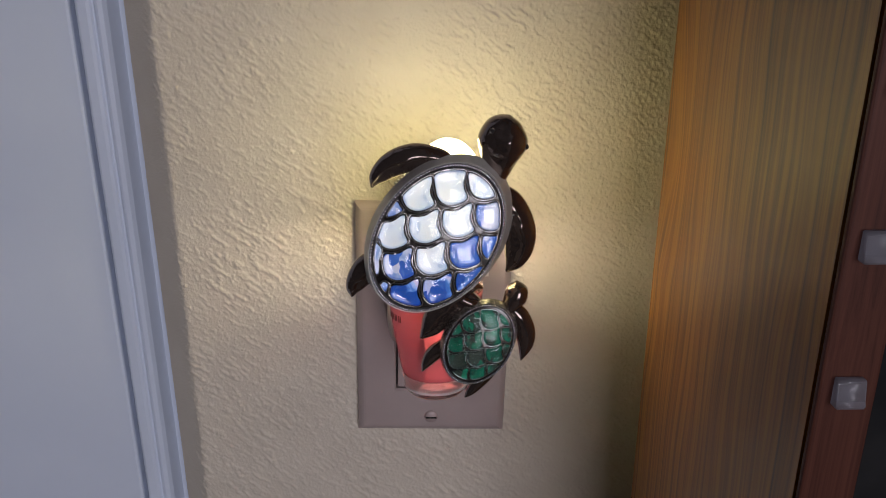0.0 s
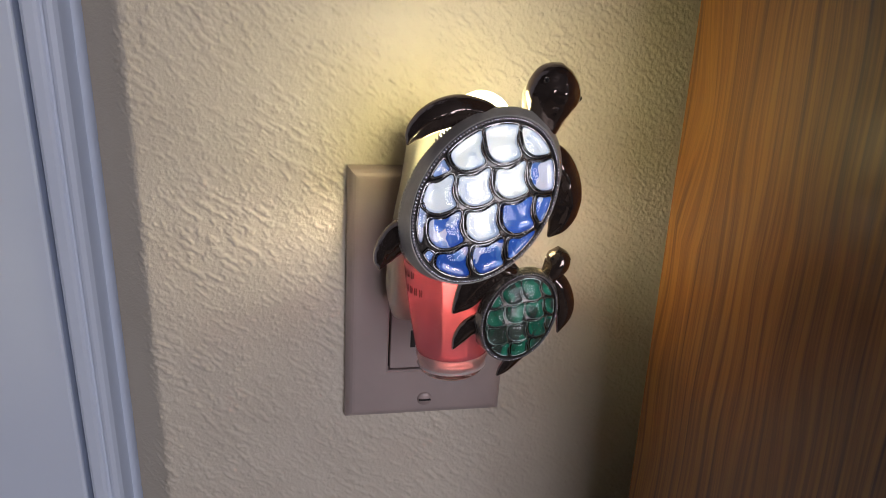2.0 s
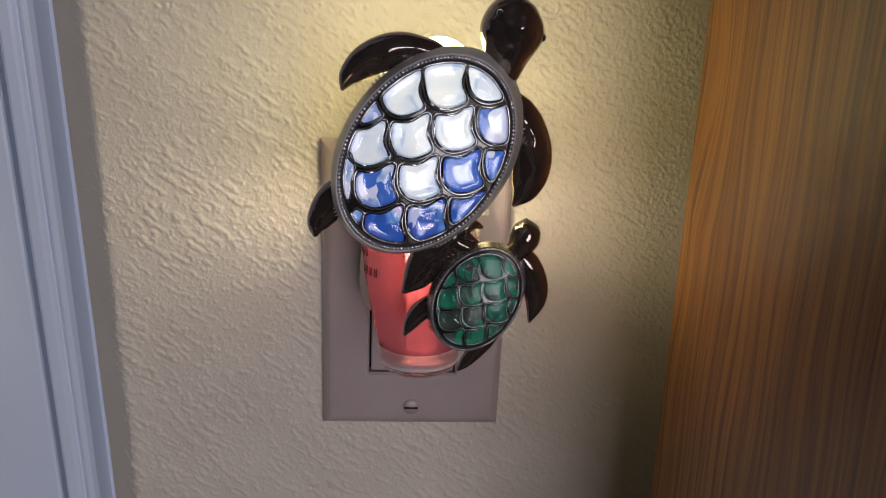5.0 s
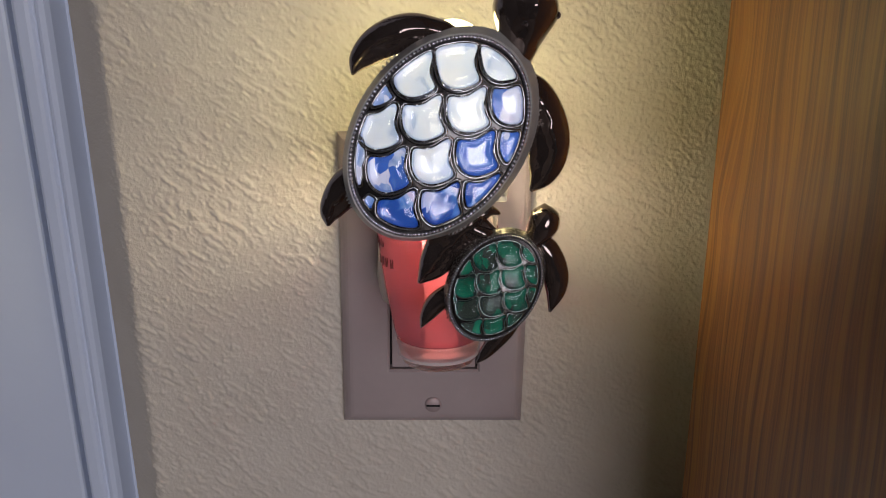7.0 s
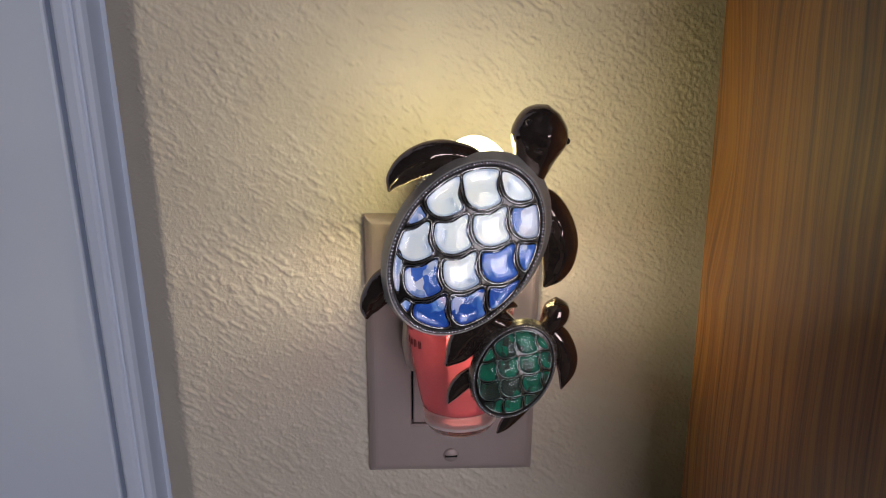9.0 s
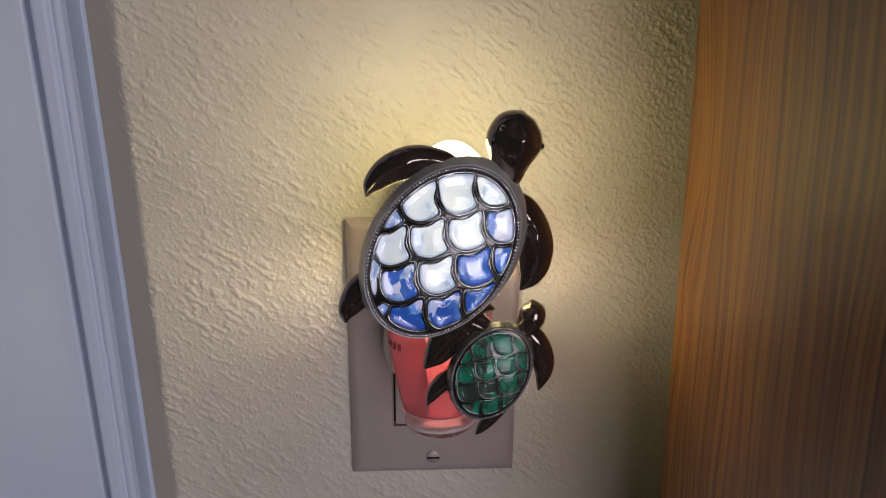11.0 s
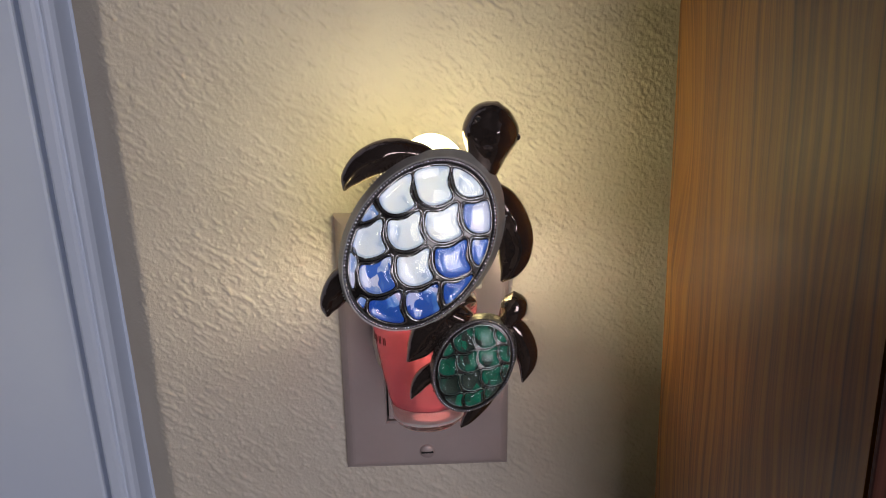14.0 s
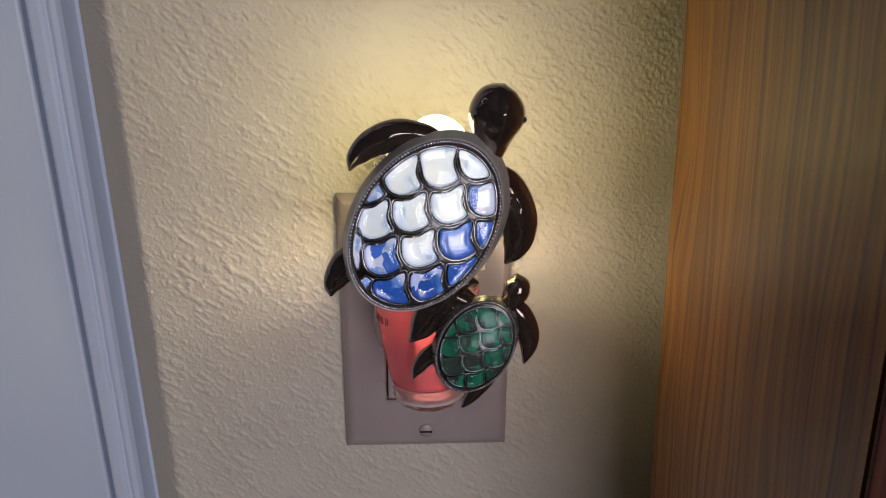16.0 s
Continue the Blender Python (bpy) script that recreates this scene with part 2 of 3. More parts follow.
OIL = tinted_liquid("red_fragrance_oil", (0.90, 0.53, 0.57), (0.86, 0.41, 0.45), 0.62)
WICK = soft_through("pink_soaked_wick", (1.0, 0.68, 0.69), 0.75, 0.6)
ACRYLIC = tinted_liquid("clear_acrylic", (0.86, 0.86, 0.90), (0.56, 0.56, 0.62), 0.55)
BASE_GLINT = soft_through("base_glint_white", (1.0, 0.97, 0.95), 0.6, 0.1)
MILKY = soft_through("milky_plastic", (0.94, 0.90, 0.86), 0.62, 0.3)
HOUSING = soft_through("white_housing_plastic", (0.80, 0.76, 0.68), 0.25, 0.3)

BULB_MAT, bt, bb = material("lit_frosted_bulb")
bb.inputs["Base Color"].default_value = (0.9, 0.88, 0.8, 1)
bb.inputs["Emission Color"].default_value = (1.0, 0.87, 0.43, 1)
bb.inputs["Emission Strength"].default_value = BULB
LOWER_MAT, bt, bb = material("lit_added_bulb")
bb.inputs["Base Color"].default_value = (0.9, 0.88, 0.8, 1)
bb.inputs["Emission Color"].default_value = (1.0, 0.86, 0.64, 1)
bb.inputs["Emission Strength"].default_value = LOWER

# ---- mesh helpers ----


def mesh_object(name, bm, mat, smooth=True):
    me = bpy.data.meshes.new(name)
    bmesh.ops.recalc_face_normals(bm, faces=bm.faces)
    bm.to_mesh(me)
    bm.free()
    me.materials.append(mat)
    if smooth:
        me.polygons.foreach_set("use_smooth", [True] * len(me.polygons))
    return new(name, me)


def thing(name, at, label, category, group=""):
    e = new(name)
    e.empty_display_size = 0.01
    e.location = at
    return tagged(e, label, category, group)


def part(name, bm, mat, parent, label="", smooth=True, kind=""):
    ob = mesh_object(name, bm, mat, smooth)
    ob.parent = parent
    if parent.type == "EMPTY":
        ob.matrix_parent_inverse = Matrix.Translation(parent.location).inverted()
    return tagged(ob, label, kind=kind)


def box(bm, x0, x1, y0, y1, z0, z1, bevel=0.0, segments=2):
    r = bmesh.ops.create_cube(bm, size=1)
    bmesh.ops.transform(bm, verts=r["verts"], matrix=Matrix.Translation(((x0 + x1) / 2, (y0 + y1) / 2, (z0 + z1) / 2)) @ Matrix.Diagonal((x1 - x0, y1 - y0, z1 - z0, 1)))
    if bevel:
        edges = list({e for v in r["verts"] for e in v.link_edges})
        bmesh.ops.bevel(bm, geom=edges, offset=bevel, segments=segments, profile=0.5, affect="EDGES")
    return bm


def block(*args, **kw):
    return box(bmesh.new(), *args, **kw)


def skin(bm, rings, cap_start=True, cap_end=True):
    """Faces between closed rings of points."""
    rows = [[bm.verts.new(p) for p in ring] for ring in rings]
    bm.verts.index_update()
    n = len(rows[0])
    for a, b in zip(rows, rows[1:]):
        for i in range(n):
            bm.faces.new((a[i], a[(i + 1) % n], b[(i + 1) % n], b[i]))
    if cap_start:
        bm.faces.new(rows[0][::-1])
    if cap_end:
        bm.faces.new(rows[-1])
    return bm


def smooth_line(points, n):
    """Catmull-Rom through control tuples of any length."""
    pts = [tuple(2 * a - b for a, b in zip(points[0], points[1]))] + list(points) + [tuple(2 * a - b for a, b in zip(points[-1], points[-2]))]
    out, spans = [], len(points) - 1
    for k in range(n + 1):
        s = min(k / n * spans, spans - 1e-9)
        i, f = int(s), s - int(s)
        p0, p1, p2, p3 = pts[i:i + 4]
        out.append(tuple(0.5 * (2 * b + (c - a) * f + (2 * a - 5 * b + 4 * c - d) * f * f + (3 * b - a - 3 * c + d) * f ** 3) for a, b, c, d in zip(p0, p1, p2, p3)))
    return out


def limb(bm, controls, thick, y_back, n=30, around=28, ridge=0.0, hollow=0.0, dents=1.0):
    """A tapering flipper or head: controls are (x, z, width) in mm about z = 1.17, lying against the plane y_back, bulging to the viewer; hollow sinks one side below a raised lip."""
    line = smooth_line(controls, n)
    widest = max(c[2] for c in controls)
    rings = []
    for k, (x, z, w) in enumerate(line):
        a, b = line[max(0, k - 1)], line[min(n, k + 1)]
        tx, tz = b[0] - a[0], b[1] - a[1]
        length = math.hypot(tx, tz) or 1
        nx, nz = -tz / length, tx / length
        w = max(w, 0.3)
        h = thick * min(1.0, w / widest) ** 0.8
        ring = []
        for i in range(around):
            s = 2 * math.pi * i / around
            across = math.cos(s) * w / 2
            out = math.sin(s)
            lift = h * (0.75 * out if out > 0 else 0.25 * out) + ridge * h * math.exp(-(across / (0.16 * w)) ** 2) * max(out, 0)
            q = Vector(((x + nx * across) / 1000, y_back, 1.17 + (z + nz * across) / 1000))
            if hollow and out > 0:
                depth = across / w * (1 if hollow > 0 else -1) + 0.06 + 0.10 * noise.noise(q * 420)
                sunk = max(0.0, min(1.0, depth / 0.10))
                lift *= 1 - abs(hollow) * sunk * sunk * (3 - 2 * sunk)
            q.y -= lift / 1000
            q.y -= dents * max(out, 0) * h * (0.00006 * noise.noise(q * 330) + 0.00003 * noise.noise(q * 800))
            ring.append(q)
        rings.append(ring)
    return skin(bm, rings)


# ---- setting ----
tagged(mesh_object("floor", block(-1.7, 1.5, -2.4, 0.2, -0.05, 0.0), FLOOR, False), "brown carpet floor of the room", "floor", kind="structure")
tagged(mesh_object("ceiling", block(-1.7, 1.5, -2.4, 0.2, 2.42, 2.5), PLAIN, False), "plain pale ceiling", "ceiling", kind="structure")
bm = bmesh.new()
for z0, z1 in ((0, 0.9), (2.1, 2.42)):
    box(bm, -1.7, 1.5, -2.5, -2.4, z0, z1)
for x0, x1 in ((-1.7, 0.05), (1.05, 1.5)):
    box(bm, x0, x1, -2.5, -2.4, 0.9, 2.1)
tagged(mesh_object("wall_back", bm, PLAIN, False), "plain grey wall with a window opening", "wall", kind="structure")
tagged(mesh_object("wall_right", block(1.5, 1.6, -2.4, 0.2, 0, 2.42), PLAIN, False), "plain grey wall", "wall", kind="structure")
tagged(mesh_object("wall_left", block(-1.8, -1.7, -2.4, 0.2, 0, 2.42), PLAIN, False), "plain grey wall", "wall", kind="structure")

NOSE = 0.0165
EDGE = -0.1115


def step_up(v, low, high):
    f = max(0.0, min(1.0, (v - low) / (high - low)))
    return f * f * (3 - 2 * f)


def relief(s, z):
    """Skip-trowelled plaster, metres: slanting drags with sharp edges, turning to stipple towards the cabinet."""
    p = Vector((s, z, 0.0))
    drift = noise.noise(p * 22)
    along = -0.82 * s - 0.57 * z + 0.004 * drift
    across = 0.82 * z - 0.57 * s
    n1 = noise.noise(Vector((across * 430 + 1.3 * drift, along * 120, 1.7))) + 0.6 * noise.noise(Vector((across * 800, along * 330, 6.1)))
    n2 = noise.noise(Vector((across * 560 + 2 * drift, along * 240, 11.4))) + 0.5 * noise.noise(p * 1000)
    grit = noise.noise(p * 760 + Vector((9, 4, 2))) + 0.5 * noise.noise(p * 1300 + Vector((1, 7, 3)))
    patch = noise.noise(p * 34 + Vector((3, 8, 5)))
    stipple = step_up(0.16 - s, 0.02, 0.075)
    worked = step_up(patch, -0.30, 0.22)
    drags = 0.00052 * step_up(n1, 0.22, 0.34) * worked + 0.00040 * step_up(n2, 0.30, 0.42)
    low = 0.20 - 0.10 * stipple
    dots = (0.00034 - 0.00006 * stipple) * step_up(grit, low, low + 0.24)
    smear = 0.00030 * noise.noise(Vector((across * 70, along * 30, 3.3)))
    fade = 1 - 0.8 * step_up(s, 0.16 - EDGE + 0.002, 0.16 - EDGE + 0.009)
    return fade * (drags * (1 - 0.6 * stipple) + dots * (0.7 + 0.3 * stipple) + smear)


def wall_section(s):
    """Place and normal along the wall, from its right end, round the bullnose into the return."""
    flat = 0.16 - EDGE
    small = 0.0035
    arc = small * math.pi / 4
    if s < flat:
        return Vector((0.16 - s, 0, 0)), Vector((0, -1, 0))
    a = min((s - flat) / small, math.pi / 4)
    p = Vector((EDGE - small * math.sin(a), small - small * math.cos(a), 0))
    if s > flat + arc:
        p += Vector((-math.cos(a), math.sin(a), 0)) * (s - flat - arc)
    return p, Vector((-math.sin(a), -math.cos(a), 0))


def textured_wall():
    total, step = 0.16 - EDGE + 0.0035 * math.pi / 4 + 0.0194, 0.00052
    ns, z0, z1 = int(total / step), 0.92, 1.33
    nz = int((z1 - z0) / step)
    verts, faces = [], []
    sections = [wall_section(total * i / ns) for i in range(ns + 1)]
    for j in range(nz + 1):
        z = z0 + (z1 - z0) * j / nz
        for i, (p, n) in enumerate(sections):
            q = p + n * relief(total * i / ns, z)
            verts.append((q.x, q.y, z))
    w = ns + 1
    for j in range(nz):
        for i in range(ns):
            k = j * w + i
            faces.append((k, k + 1, k + w + 1, k + w))
    me = bpy.data.meshes.new("wall_north")
    me.from_pydata(verts, [], faces)
    me.materials.append(WALL)
    me.polygons.foreach_set("use_smooth", [True] * len(faces))
    return new("wall_north", me)


wall = tagged(textured_wall(), "cream painted plaster wall with trowelled texture and rounded corner", "wall", kind="structure")
bm = bmesh.new()
box(bm, EDGE, 1.5, 0.004, 0.12, 0, 2.42)
for z0, z1 in ((0, 0.92), (1.33, 2.42)):
    box(bm, EDGE, 0.16, 0.0, 0.0035, z0, z1)
box(bm, 0.16, 1.5, 0.0, 0.0035, 0, 2.42)
box(bm, EDGE - NOSE + 0.0006, EDGE - 0.0005, NOSE, 0.12, 0, 2.42)
box(bm, -1.7, -0.95, 0.0, 0.12, 0, 2.42)
box(bm, -0.95, EDGE - NOSE, 0.0, 0.12, 2.06, 2.42)
box(bm, -0.95, EDGE - NOSE, 0.075, 0.12, 0, 2.06)
part("wall_core", bm, PLAIN, wall, smooth=False)

# white door with its casing beyond the rounded corner
bm = bmesh.new()
prof = [(-0.1278, 0.060), (-0.1278, 0.0300), (-0.1352, 0.0300), (-0.1366, 0.0262), (-0.1378, 0.0228), (-0.1392, 0.0212), (-0.1412, 0.0208), (-0.1423, 0.0211), (-0.1430, 0.0219), (-0.1438, 0.0219), (-0.1446, 0.0210), (-0.1460, 0.0205), (-0.1494, 0.0204), (-0.1506, 0.0211), (-0.1510, 0.060)]
rows_ = [[bm.verts.new((x, y, z)) for x, y in prof] for z in (0.0, 2.055)]
for i in range(len(prof)):
    j = (i + 1) % len(prof)
    bm.faces.new((rows_[0][i], rows_[0][j], rows_[1][j], rows_[1][i]))
bm.faces.new(rows_[0])
bm.faces.new(rows_[1][::-1])
casing = tagged(mesh_object("trim", bm, WHITE_PAINT, False), "bluish white painted door casing with a moulded edge", "trim", kind="structure")
door = tagged(mesh_object("door_1", block(-0.94, -0.1534, 0.0215, 0.058, 0.008, 2.05, bevel=0.0015), WHITE_PAINT, False), "closed bluish white painted door", "door", kind="structure")

# ---- cabinet ----
cab = thing("cabinet", (0.2, -0.09, 0.0), "varnished pine cabinet with dark red-brown front frame", "cabinet")
bm = bmesh.new()
bev = 0.0012
outline = [(0.0919, -0.0265), (0.0862, -0.1755), (0.0990, -0.1755), (0.1060, -0.0265)]
skin(bm, [[Vector((x, y, z)) for x, y in outline] for z in (0.0, 1.9)])
bmesh.ops.bevel(bm, geom=list(bm.edges), offset=bev, segments=2, affect="EDGES")
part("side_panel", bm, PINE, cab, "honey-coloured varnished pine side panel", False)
part("face_frame", block(0.0860, 0.0996, -0.1776, -0.1757, 0.0, 1.9, bevel=0.0006), REDWOOD, cab, "red-brown wooden front frame", False)
part("back_panel", block(0.1066, 0.7, -0.04, -0.03, 0.0, 1.9), BLACK, cab, "black back panel", False)
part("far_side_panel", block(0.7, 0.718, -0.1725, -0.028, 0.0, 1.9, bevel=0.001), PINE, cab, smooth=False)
# Black sheet stands in for the unlit opening beyond the frame.
part("dark_front", block(0.0998, 0.7, -0.171, -0.166, 0.02, 1.88), BLACK, cab, "matt black sheet standing in for the dark opening", False)


def clip_at(z):
    """A square block with a thicker, sloping lower lip."""
    bm = bmesh.new()
    profile = [(-0.1778, 0.0034), (-0.1796, 0.0034), (-0.1800, 0.0028), (-0.1803, -0.0016), (-0.1812, -0.0026), (-0.1812, -0.0032), (-0.1806, -0.0036), (-0.1778, -0.0036)]
    skin(bm, [[Vector((x, y, z + h)) for y, h in profile] for x in (0.0890, 0.0956)])
    bmesh.ops.bevel(bm, geom=list(bm.edges), offset=0.00025, segments=2, affect="EDGES")
    return bm


TAB_RISE = 0.0352
tab = tagged(mesh_object("clear_tab", clip_at(0.0), ACRYLIC), "small square clear acrylic tab on the red-brown frame", "tab", "clear tabs on the cabinet frame")
tab.location = (0, 0, 1.1647 - 3 * TAB_RISE)
for k in range(-2, 6):
    copy_thing(tab, Matrix.Translation((0, 0, 1.1647 + k * TAB_RISE)))

# ---- wall plate and receptacle ----
LEANED = Matrix.Translation((0, 0, 1.1)) @ Matrix.Rotation(radians(1.25), 4, "Y")
plate = thing("outlet_cover", (0, 0, 1.1), "brushed metal rectangular outlet cover plate on the wall", "outlet cover")


def leaned(bm):
    bmesh.ops.transform(bm, verts=bm.verts, matrix=LEANED)
    return bm


def frame_plate():
    """Plate with a rectangular opening and sloping edges."""
    bm = bmesh.new()
    hx, hz, ox, oz = 0.035, 0.057, 0.0168, 0.0336

    def ring(rx, rz, y):
        return [bm.verts.new((sx * rx, y, sz * rz)) for sx, sz in ((-1, -1), (1, -1), (1, 1), (-1, 1))]
    loops = [ring(hx, hz, -0.0005), ring(hx, hz, -0.0016)]
    for k in range(1, 7):
        a = math.pi / 2 * k / 6
        loops.append(ring(hx - 0.0042 * (1 - math.cos(a)), hz - 0.0042 * (1 - math.cos(a)), -0.0016 - 0.0039 * math.sin(a)))
    loops += [ring(ox + 0.0008, oz + 0.0008, -0.0058), ring(ox, oz, -0.0050), ring(ox, oz, -0.0005)]
    for a, b in zip(loops, loops[1:]):
        for i in range(4):
            bm.faces.new((a[i], a[(i + 1) % 4], b[(i + 1) % 4], b[i]))
    return leaned(bm)


part("plate", frame_plate(), STEEL, plate, smooth=False)
bm = bmesh.new()
box(bm, -0.0160, 0.0160, -0.0052, -0.001, -0.0328, 0.0328, bevel=0.0006)
part("receptacle", leaned(bm), RECEPT, plate, "grey plastic receptacle face", False)
part("wall_box", leaned(block(-0.0167, 0.0167, -0.0012, -0.0006, -0.0335, 0.0335)), SLOT, plate, smooth=False)
for sx in (-1, 1):
    part("slot", leaned(block(sx * 0.0063 - 0.0011, sx * 0.0063 + 0.0011, -0.0055, -0.0050, -0.0226, -0.0146)), SLOT, plate, smooth=False)
for sz in (-1, 1):
    bm = bmesh.new()
    bmesh.ops.create_uvsphere(bm, u_segments=20, v_segments=10, radius=0.0033)
    bmesh.ops.scale(bm, vec=(1, 0.35, 1), verts=bm.verts)
    bmesh.ops.translate(bm, vec=(0, -0.0056, sz * 0.0484), verts=bm.verts)
    screw = part("screw", leaned(bm), SCREW, plate, "domed slotted screw")
    part("screw_slot", leaned(block(-0.0026, 0.0026, -0.0071, -0.0064, sz * 0.0484 - 0.0003, sz * 0.0484 + 0.0003)), SLOT, screw, smooth=False)

# ---- plug-in warmer ----
warmer = thing("plug_in_warmer", (0, -0.006, 1.1), "white plastic plug-in night light with a lit bulb", "night light")


def rounded(hx, y0, y1, z, power=4.0, n=40, x=0.0):
    cy, hy = (y0 + y1) / 2, (y1 - y0) / 2
    pts = []
    for i in range(n):
        a = 2 * math.pi * i / n
        c, s = math.cos(a), math.sin(a)
        pts.append(Vector((x + hx * math.copysign(abs(c) ** (2 / power), c), cy + hy * math.copysign(abs(s) ** (2 / power), s), z)))
    return pts


bm = bmesh.new()
skin(bm, [rounded(hx, y0, -0.0056, 1.17 + z / 1000) for hx, y0, z in (
    (0.0155, -0.027, -68), (0.0185, -0.031, -67), (0.0192, -0.032, -64), (0.0200, -0.033, -58), (0.0188, -0.033, -40), (0.0164, -0.032, -26), (0.0144, -0.031, -16), (0.0122, -0.028, -2), (0.0105, -0.026, 4), (0.0080, -0.024, 6))])
part("housing", bm, HOUSING, warmer, "glossy white plastic housing")
bm = bmesh.new()
bmesh.ops.create_uvsphere(bm, u_segments=32, v_segments=20, radius=1)
bmesh.ops.transform(bm, verts=bm.verts, matrix=Matrix.Translation((0.0050, -0.0575, 1.1770)) @ Matrix.Diagonal((0.0136, 0.0108, 0.0202, 1)))
part("bulb", bm, BULB_MAT, warmer, "glowing frosted warm-white bulb")
bm = bmesh.new()
skin(bm, [rounded(hx, -0.0675 - hx * 0.3, -0.0640 + hx * 0.3, 1.17 + z / 1000, 2.5, 20, 0.0190) for hx, z in ((0.0008, -20), (0.0009, 12), (0.0026, 20), (0.0031, 27.5), (0.0022, 30.2), (0.0008, 30.8))])
box(bm, 0.0095, 0.0196, -0.0672, -0.0642, 1.1482, 1.1500, bevel=0.0004)
part("tab", bm, MILKY, warmer, "upright milky plastic tab")
part("socket", block(0.001, 0.009, -0.052, -0.030, 1.166, 1.174, bevel=0.002), HOUSING, warmer)
# the ledge between bulb and bottle, with the collar that holds the bottle's neck; its unseen front is lowered to block
# light
bm = bmesh.new()


def collar_ring(r, z, dip=0.0):
    """A ring about the neck, hanging lower by dip on its front to keep light off the cabinet."""
    turns = [2 * math.pi * i / 40 for i in range(40)]
    return [Vector((0.0010 + r * math.cos(a), -0.0520 + r * math.sin(a), z - dip * step_up(-math.sin(a), -0.1, 0.35))) for a in turns]


skin(bm, [collar_ring(0.0085, 1.1500), collar_ring(0.0100, 1.1490), collar_ring(0.0108, 1.1454, 0.007), collar_ring(0.0121, 1.1454, 0.007), collar_ring(0.0124, 1.1472),
          rounded(0.0138, -0.0728, -0.0060, 1.1474, 5, x=-0.0010), rounded(0.0138, -0.0728, -0.0060, 1.1508, 5, x=-0.0010)])
part("ledge", bm, PLASTIC, warmer, "white plastic ledge with an unseen collar that blocks bulb light", False)
# Unseen bulb, added to brighten the oil and the wall beside the bottle.
bm = bmesh.new()
bmesh.ops.create_uvsphere(bm, u_segments=16, v_segments=10, radius=0.0032)
bmesh.ops.translate(bm, vec=(0.0013, -0.0515, 1.1450), verts=bm.verts)
part("added_neck_bulb", bm, LOWER_MAT, warmer, "small added bulb, unseen, lighting the bottle from its neck")
for x in (-0.0125, 0.0105):
    part("arm", block(x - 0.0012, x + 0.0012, -0.0748, -0.034, 1.1478, 1.1504, bevel=0.0005), HOUSING, warmer)

# ---- bottle ----
bottle = thing("fragrance_bottle", (-0.0005, -0.05, 1.088), "small clear glass bottle of red fragrance oil hanging from the warmer", "bottle")
BX, BY = 0.0005, -0.050


def oval(hx, z, squash, n=40):
    return [Vector((BX + hx / 1000 * math.cos(2 * math.pi * i / n), BY + hx / 1000 * squash * math.sin(2 * math.pi * i / n), 1.17 + z / 1000)) for i in range(n)]


bm = bmesh.new()
skin(bm, [oval(r, z, 0.8) for r, z in ((8.0, -78.6), (10.4, -78.2), (11.7, -76.8), (12.5, -73.4), (13.4, -70.2), (13.1, -69.6), (11.3, -70.4), (7, -71.2))])
part("glass_base", bm, THICK_GLASS, bottle, "thick clear glass base").visible_shadow = False
# White ring stands in for the line of light refracted in the base.
bm = bmesh.new()
skin(bm, [oval(r, z, 0.8) for r, z in ((11.5, -75.7), (12.3, -75.5), (12.8, -75.0), (12.8, -74.6), (12.2, -74.3))])
part("moulded_ring", bm, BASE_GLINT, bottle, "thin white ring standing in for the base's light line")
bm = bmesh.new()
skin(bm, [oval(r, z, 0.8) for r, z in ((6.8, -71.0), (11.2, -70.2), (13.0, -69.2), (13.9, -66.4), (15.4, -58), (17.2, -46), (18.3, -36), (18.5, -33))])
part("oil", bm, OIL, bottle, "translucent red oil")
bm = bmesh.new()
skin(bm, [oval(r, z, 0.8) for r, z in ((18.45, -33.2), (18.4, -30.6), (17.2, -28.9), (12, -28.4), (10, -26), (10, -22), (8.5, -22), (8.5, -26.5), (11.5, -29.2), (16.5, -30.2), (17.2, -33.2))])
part("glass_shoulder", bm, GLASS, bottle, "clear glass shoulder and neck").visible_shadow = False
for row, (z, count) in enumerate(((-36.5, 3), (-42.5, 4))):
    for k in range(count):
        bm = bmesh.new()
        box(bm, -0.00025, 0.00025, -0.0001, 0.0001, -0.0014, 0.0014)
        box(bm, 0.0007, 0.0010, -0.0001, 0.0001, -0.0012, 0.0015)
        a_ = radians(186 + 9 * k + 4 * row)
        hx = 18.2 if row == 0 else 17.65
        at = Vector((BX + hx / 1000 * math.cos(a_), BY + hx / 1000 * 0.8 * math.sin(a_), 1.17 + z / 1000))
        bmesh.ops.transform(bm, verts=bm.verts, matrix=Matrix.Translation(at) @ Matrix.Rotation(math.atan2(0.8 * math.cos(a_), -math.sin(a_)), 4, "Z"))
        part("lettering", bm, INK, bottle, "small dark printed marks", False)
bm = bmesh.new()
skin(bm, [[p + Vector((0.0008, -0.0015, 0)) for p in oval(w, z, 0.7, 24)] for w, z in ((4.9, -70.0), (5.1, -60), (5.4, -46), (5.8, -31), (5.8, -25.6))], False, False)
part("wick", bm, WICK, bottle, "paler pink wick standing in the oil")

# ---- turtles ----


